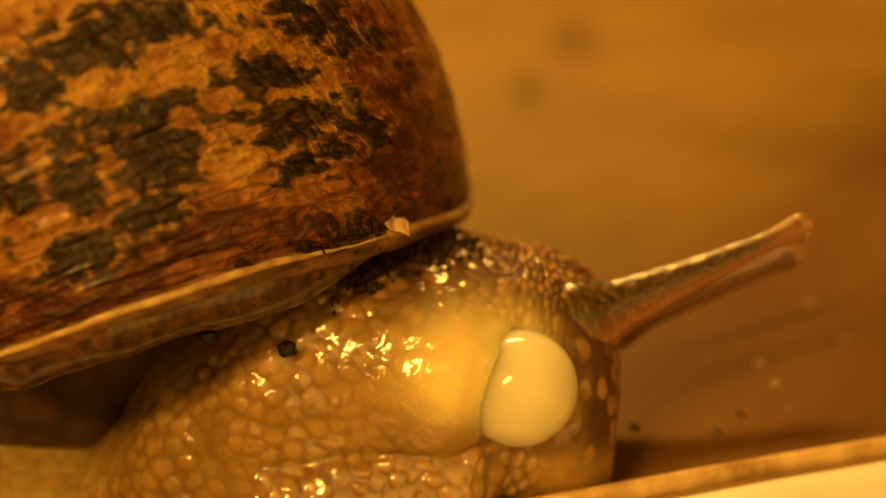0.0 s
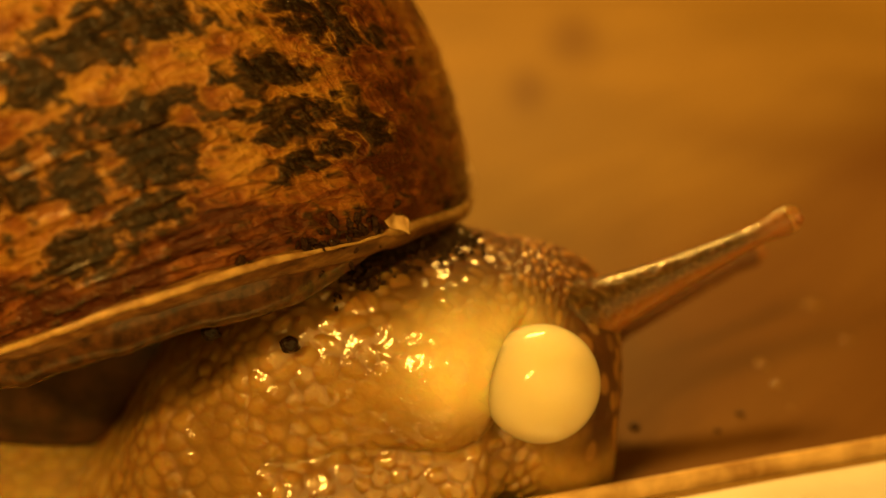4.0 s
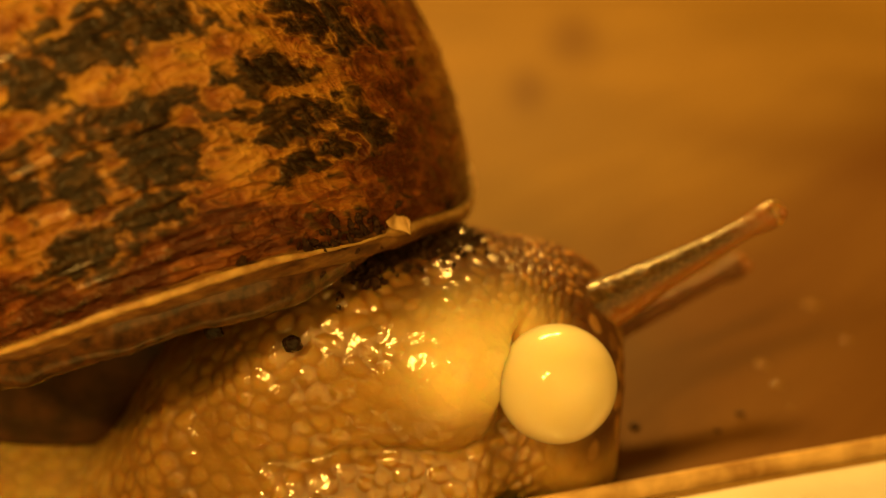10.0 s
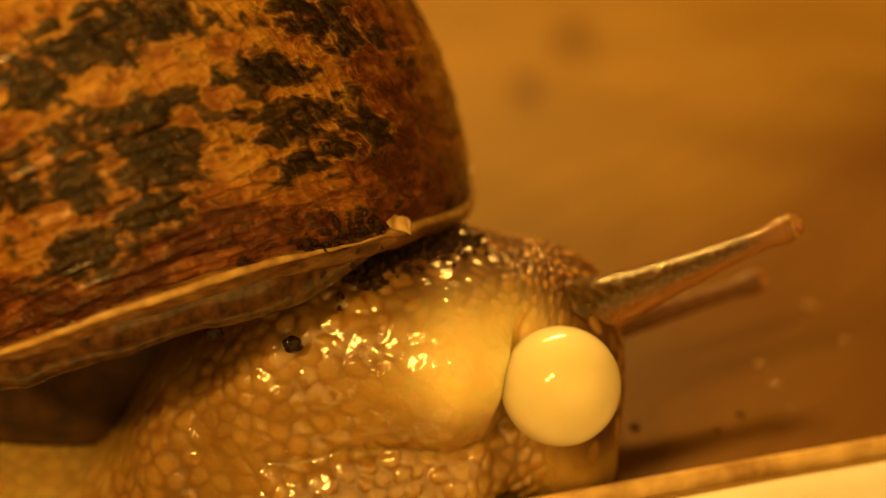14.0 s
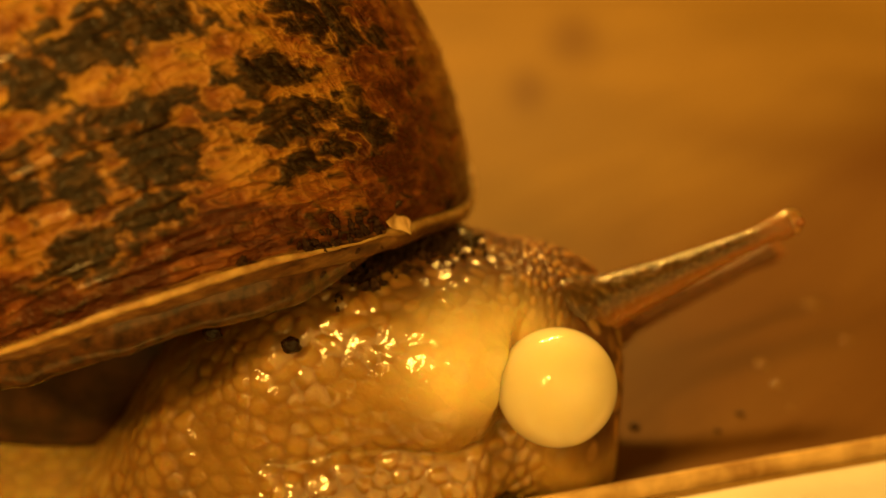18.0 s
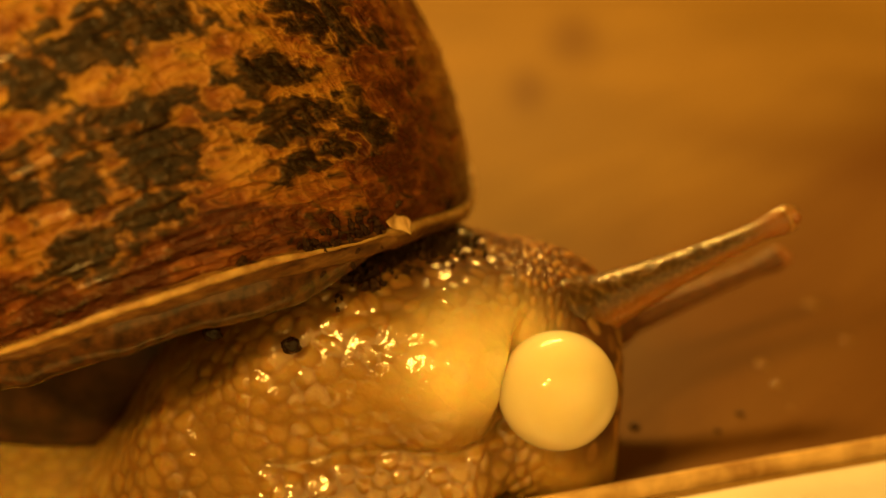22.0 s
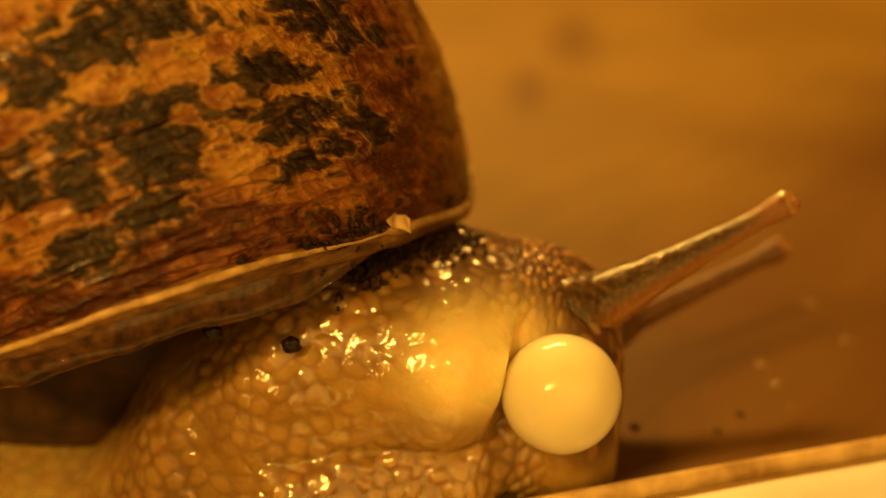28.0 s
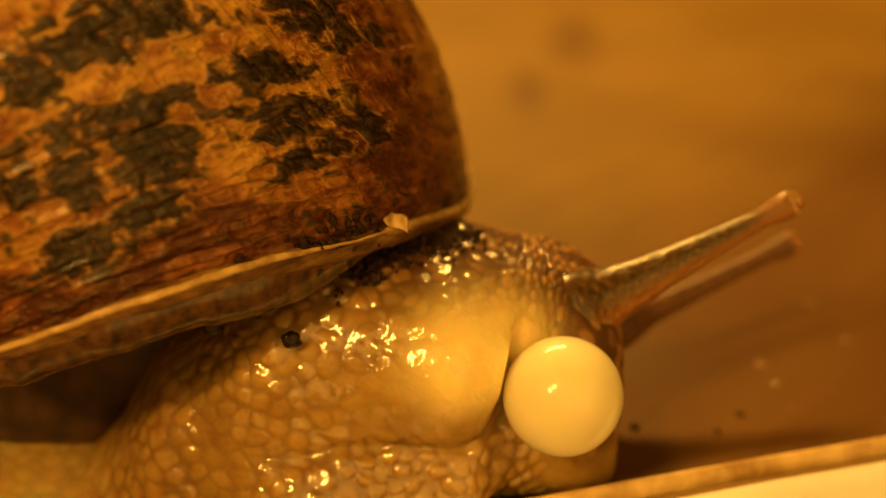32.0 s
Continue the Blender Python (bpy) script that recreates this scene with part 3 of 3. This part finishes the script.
def stalk(length, r0, r1, bend, shade_floor):
    """A tentacle along +x from its root, wet tubercles along it, its last stretch widened to carry the knob."""
    n, m = 260, 80
    s, q = np.meshgrid(np.linspace(0, 1, n), np.linspace(0, 2 * math.pi, m, endpoint=False), indexing="ij")
    s = -0.35 + 1.35 * s
    r = r1 + (r0 - r1) * np.clip(1 - s, 0, 1.15) ** 1.75
    r = r + 0.4 * smooth(0.05, -0.18, s) + 0.20 * smooth(0.84, 0.99, s)
    skin = np.stack([s * length, np.cos(q) * 1.2, np.sin(q) * 1.2], -1)
    r = r + (0.016 * wave(skin, 6.0) + 0.016 * wave(skin, 13.0, 2)) * (1 - 0.5 * s)
    x = s * length
    z = bend * (s ** 2 - s)
    p = np.stack([x, r * np.cos(q), z + r * np.sin(q)], -1)
    # on the far tentacle the dark mask is full all round, as if shaded
    dusk = np.maximum(shade_floor, smooth(0.0, 0.75, np.sin(q - 0.2))) * (1 - 0.75 * smooth(0.7, 0.95, s))
    gv = np.stack([x, q * 1.0, 0 * x], -1)
    return p, {"dusk": dusk, "growth": gv}


def tentacle(label, long, root, shade_floor, skin, tip):
    p, values = stalk(long, root, 0.44, 0.25, shade_floor)
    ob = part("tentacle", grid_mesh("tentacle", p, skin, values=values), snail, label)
    part("tip_knob", ball("tip_knob", 0.64, tip, (1.1, 1, 1), 0.04, 32), ob, "translucent orange tip", pose(long * MM, 0, 0))
    part("eye", ball("eye", 0.24, EYE_MAT, n=16), ob, "dark eye spot", pose((long + 0.35) * MM, -0.5 * MM, 0.1 * MM))
    return ob


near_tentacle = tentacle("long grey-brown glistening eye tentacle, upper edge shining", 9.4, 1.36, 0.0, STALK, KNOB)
far_tentacle = tentacle("second eye tentacle behind, brown darkened as if in shade", 9.2, 0.72, 1.0, STALK_SHADED, KNOB_SHADED)


# ---- soil crumbs, flakes ----
def soil():
    rng = random.Random(3)
    kinds = [lump("soil_crumb", 1.0, SOIL, k, 0.5, (1, rng.uniform(0.5, 1.1), rng.uniform(0.35, 0.8)), 3) for k in range(6)]
    spots = []
    for k in range(400):
        x = rng.gauss(-1.1, 1.8)
        y = rng.gauss(-0.45 + (0.75 if x < -0.7 else 0.6) * (x + 0.7), 0.8)
        if x > 1.9 or x < -5.0:
            continue
        spots.append((x, y, rng.uniform(0.07, 0.16) if k % 5 or x > -0.6 else rng.uniform(0.2, 0.34)))
    co = np.zeros(len(body.data.vertices) * 3)
    body.data.vertices.foreach_get("co", co)
    co = co.reshape(-1, 3) / MM
    for x, y, r in spots:
        d = (co[:, 0] - x) ** 2 + (co[:, 1] - y) ** 2
        near = np.where(d < 0.15)[0]
        if len(near) == 0:
            continue
        z = co[near, 2].max()
        part("soil_crumb", kinds[rng.randrange(6)], body, at=pose(x * MM, y * MM, (z + r * 0.1) * MM, rng.uniform(0, 90), rng.uniform(0, 90), rng.uniform(0, 360)) @ Matrix.Scale(r, 4))
    pebble = lump("soil_crumb", 1.0, PEBBLE, 4, 0.28, (1.1, 0.85, 0.85), 4)
    for where, r in (((-6.24, -6.25, 8.30), 0.40), ((-9.34, -6.69, 9.12), 0.38)):
        part("soil_crumb", pebble, body, "shiny black crumb", pose(*[c * MM for c in where], 20, 30, 40) @ Matrix.Scale(r, 4))


def flake():
    n, m = 14, 10
    a, b = np.meshgrid(np.linspace(-1, 1, n), np.linspace(-1, 1, m), indexing="ij")
    top = 0.8 * np.stack([a * 0.62 * (1 - 0.25 * b), b * 0.42 * (1 - 0.2 * a * a) + 0.1 * np.sin(3 * a), 0.16 * a * a - 0.1 * b + 0.06 * np.sin(5 * a + 2 * b)], -1)
    ring = np.concatenate([top, top[:, ::-1] - np.array([0, 0, 0.09])], 1)
    part("straw_flake", grid_mesh("straw_flake", ring, FLAKE), shell, "pale straw-coloured flake", mm_pose(-1.83, -2.6, 12.2, 62, 35, 10))


def shell_soil():
    rng = random.Random(12)
    bit = [lump("soil_crumb", 1.0, SOIL, 20 + k, 0.5, (1, 0.7, 0.5), 3) for k in range(3)]
    for k in range(56):
        T, F = 0.0 - rng.gauss(0.03, 0.03), rng.gauss(0.08, 0.14)
        if k > 48:
            T, F = -0.03 - abs(rng.gauss(0, 0.02)), rng.uniform(-0.42, -0.25)
        r = rng.uniform(0.1, 0.34)
        at = coil(np.array([T]), np.array([F]), 0.05)[0]
        part("soil_crumb", bit[k % 3], shell, at=mm_pose(*at, rng.uniform(0, 360), rng.uniform(0, 360), 0) @ Matrix.Scale(r, 4))


soil()
flake()
shell_soil()


# ---- what lies on the tray ----
def specks():
    rng = random.Random(8)
    for (x, y), r in (((9.77, 2.58), 0.26), ((13.93, 2.17), 0.16), ((15.42, 3.74), 0.2)):
        ob = new("soil_speck", lump("soil_speck", r, SOIL, x, 0.4, (1, 1, 0.6)))
        ob.location = (x * MM, y * MM, (FLOOR + r * 0.4) * MM)
        tagged(ob, "small dark soil speck on the wooden tray", "speck", "specks on the tray")
    for (x, y), r in (((22.6, 16.1), 0.6), ((18.1, 6.8), 0.4), ((17.8, 8.9), 0.45), ((18.3, 4.6), 0.2), ((23.4, 11.8), 0.35), ((21.1, 6.2), 0.15)):
        ob = new("slime_fleck", lump("slime_fleck", r * 0.85, DROP, y, 0.9, (1, 1.1, 0.10), 3))
        ob.location = (x * MM, y * MM, (FLOOR + r * 0.05) * MM)
        tagged(ob, "pale dried slime fleck on the wooden tray", "fleck", "flecks on the tray")


specks()


# ---- what moves ----
def motions():
    walk(shell, [
        (0, mm_pose(-0.064, -0.031, -0.067)), (1, mm_pose(-0.064, 0.000, 0.000)), (3, mm_pose(-0.064, 0.009, 0.019)),
        (9, mm_pose(-0.021, 0.000, 0.000)), (12, mm_pose(0.000, -0.004, -0.010)), (20, mm_pose(0.000, 0.000, 0.000)),
        (25, mm_pose(0.000, 0.000, 0.000)), (27.5, mm_pose(0.000, 0.018, 0.039)), (30, mm_pose(-0.064, 0.036, 0.077)),
        (32, mm_pose(-0.128, 0.036, 0.077)),
    ])
    walk(body, [
        (0, mm_pose(-0.143, -0.060, -0.129)), (1, mm_pose(-0.119, -0.030, -0.065)), (3, mm_pose(-0.071, 0.000, 0.000)),
        (6, mm_pose(0.000, 0.030, 0.065)), (9, mm_pose(0.048, 0.030, 0.065)), (14, mm_pose(0.071, 0.020, 0.043)),
        (17, mm_pose(0.024, 0.010, 0.022)), (20, mm_pose(0.000, 0.000, 0.000)), (25, mm_pose(0.024, 0.000, 0.000)),
        (28, mm_pose(0.024, 0.010, 0.022)), (29.5, mm_pose(0.024, 0.020, 0.043)), (32, mm_pose(0.024, 0.101, 0.216)),
    ])
    walk(bulb, [
        (0, mm_pose(3.25, -5.01, 5.53)), (1, mm_pose(3.56, -5.14, 5.67)), (2, mm_pose(3.80, -5.30, 5.85)),
        (3, mm_pose(3.99, -5.47, 5.96)), (3.5, mm_pose(4.06, -5.52, 6.02)), (5.5, mm_pose(4.31, -5.69, 6.21)),
        (6, mm_pose(4.38, -5.71, 6.22)), (7, mm_pose(4.53, -5.76, 6.25)), (8, mm_pose(4.61, -5.81, 6.28)),
        (9, mm_pose(4.71, -5.81, 6.28)), (10, mm_pose(4.78, -5.83, 6.23)), (12, mm_pose(4.87, -5.84, 6.21)),
        (14, mm_pose(4.94, -5.87, 6.15)), (14.5, mm_pose(4.92, -5.87, 6.15)), (16.5, mm_pose(4.83, -5.90, 6.11)),
        (17, mm_pose(4.80, -5.90, 6.11)), (20, mm_pose(4.78, -5.93, 6.04)), (24, mm_pose(4.87, -5.98, 5.93)),
        (25.5, mm_pose(4.90, -5.99, 5.91)), (27.5, mm_pose(4.97, -6.01, 5.87)), (28, mm_pose(4.97, -6.02, 5.85)),
        (30, mm_pose(4.99, -6.03, 5.81)), (32, mm_pose(5.04, -6.06, 5.76)),
    ])
    walk(near_tentacle, [
        (0, mm_pose(7.73, -0.68, 7.14, 0, -19.2, 13.0)), (0.5, mm_pose(7.79, -0.64, 7.22, 0, -20.0, 13.5)), (1, mm_pose(7.79, -0.63, 7.24, 0, -20.3, 13.7)),
        (2, mm_pose(7.64, -0.65, 7.23, 0, -19.9, 13.5)), (3, mm_pose(7.38, -0.68, 7.21, 0, -20.3, 13.9)), (3.5, mm_pose(7.30, -0.69, 7.20, 0, -20.8, 14.2)),
        (5.5, mm_pose(7.27, -0.69, 7.20, 0, -20.7, 14.2)), (7, mm_pose(7.08, -0.73, 7.14, 0, -22.3, 15.2)), (8, mm_pose(6.88, -0.79, 7.05, 0, -24.9, 16.8)),
        (8.5, mm_pose(6.80, -0.82, 7.01, 0, -25.4, 17.2)), (9, mm_pose(6.80, -0.80, 7.04, 0, -25.0, 17.0)), (10, mm_pose(6.78, -0.80, 7.04, 0, -23.4, 16.0)),
        (11, mm_pose(6.76, -0.80, 7.05, 0, -21.4, 14.8)), (12, mm_pose(6.84, -0.76, 7.10, 0, -20.3, 14.1)), (13, mm_pose(7.09, -0.70, 7.20, 0, -19.6, 13.7)),
        (14, mm_pose(7.18, -0.68, 7.24, 0, -18.4, 12.9)), (14.5, mm_pose(7.18, -0.67, 7.25, 0, -18.5, 12.9)), (16.5, mm_pose(7.17, -0.66, 7.27, 0, -18.4, 12.9)),
        (18, mm_pose(7.23, -0.64, 7.31, 0, -19.3, 13.3)), (19, mm_pose(7.28, -0.62, 7.33, 0, -20.2, 13.8)), (20, mm_pose(7.31, -0.60, 7.35, 0, -20.1, 13.7)),
        (21, mm_pose(7.17, -0.64, 7.29, 0, -20.7, 14.1)), (22, mm_pose(7.15, -0.63, 7.32, 0, -20.3, 13.9)), (23, mm_pose(7.28, -0.59, 7.37, 0, -20.2, 13.8)),
        (24, mm_pose(7.45, -0.55, 7.44, 0, -20.1, 13.6)), (25, mm_pose(7.48, -0.54, 7.45, 0, -20.0, 13.5)), (25.5, mm_pose(7.49, -0.54, 7.46, 0, -20.9, 14.1)),
        (27.5, mm_pose(7.38, -0.55, 7.45, 0, -23.4, 15.6)), (29, mm_pose(7.30, -0.55, 7.45, 0, -23.0, 15.3)), (30.5, mm_pose(7.34, -0.52, 7.51, 0, -22.7, 15.2)),
        (32, mm_pose(7.47, -0.46, 7.61, 0, -22.4, 14.9)),
    ])
    walk(far_tentacle, [
        (0, mm_pose(10.34, 5.64, 3.33, 0, -10.0, 24.1)), (2, mm_pose(9.63, 5.34, 3.21, 0, -11.7, 26.8)), (3, mm_pose(9.23, 5.13, 3.11, 0, -13.0, 28.8)),
        (5.5, mm_pose(8.34, 4.57, 2.88, 0, -12.3, 31.7)), (7, mm_pose(8.05, 4.34, 2.80, 0, -12.4, 33.2)), (9, mm_pose(8.09, 4.41, 2.85, 0, -11.2, 32.0)),
        (12, mm_pose(8.01, 4.45, 2.97, 0, -6.4, 29.2)), (14, mm_pose(8.46, 4.76, 3.07, 0, -4.0, 25.9)), (14.5, mm_pose(8.67, 4.86, 3.07, 0, -5.2, 25.9)),
        (16.5, mm_pose(9.25, 5.14, 3.12, 0, -9.0, 26.3)), (17, mm_pose(9.30, 5.17, 3.13, 0, -9.7, 26.5)), (19, mm_pose(9.78, 5.43, 3.27, 0, -14.8, 28.4)),
        (20, mm_pose(9.58, 5.32, 3.21, 0, -15.2, 29.2)), (21, mm_pose(9.77, 5.41, 3.24, 0, -12.3, 26.8)), (23, mm_pose(9.67, 5.34, 3.20, 0, -9.3, 25.3)),
        (25, mm_pose(9.65, 5.33, 3.19, 0, -7.5, 24.3)), (25.5, mm_pose(9.72, 5.36, 3.20, 0, -8.2, 24.5)), (27.5, mm_pose(9.87, 5.45, 3.26, 0, -11.8, 26.3)),
        (28, mm_pose(9.90, 5.47, 3.28, 0, -12.4, 26.6)), (29, mm_pose(9.96, 5.51, 3.31, 0, -14.0, 27.4)), (30, mm_pose(10.17, 5.61, 3.37, 0, -14.1, 27.0)),
        (32, mm_pose(10.45, 5.73, 3.43, 0, -13.2, 25.8)),
    ])


motions()
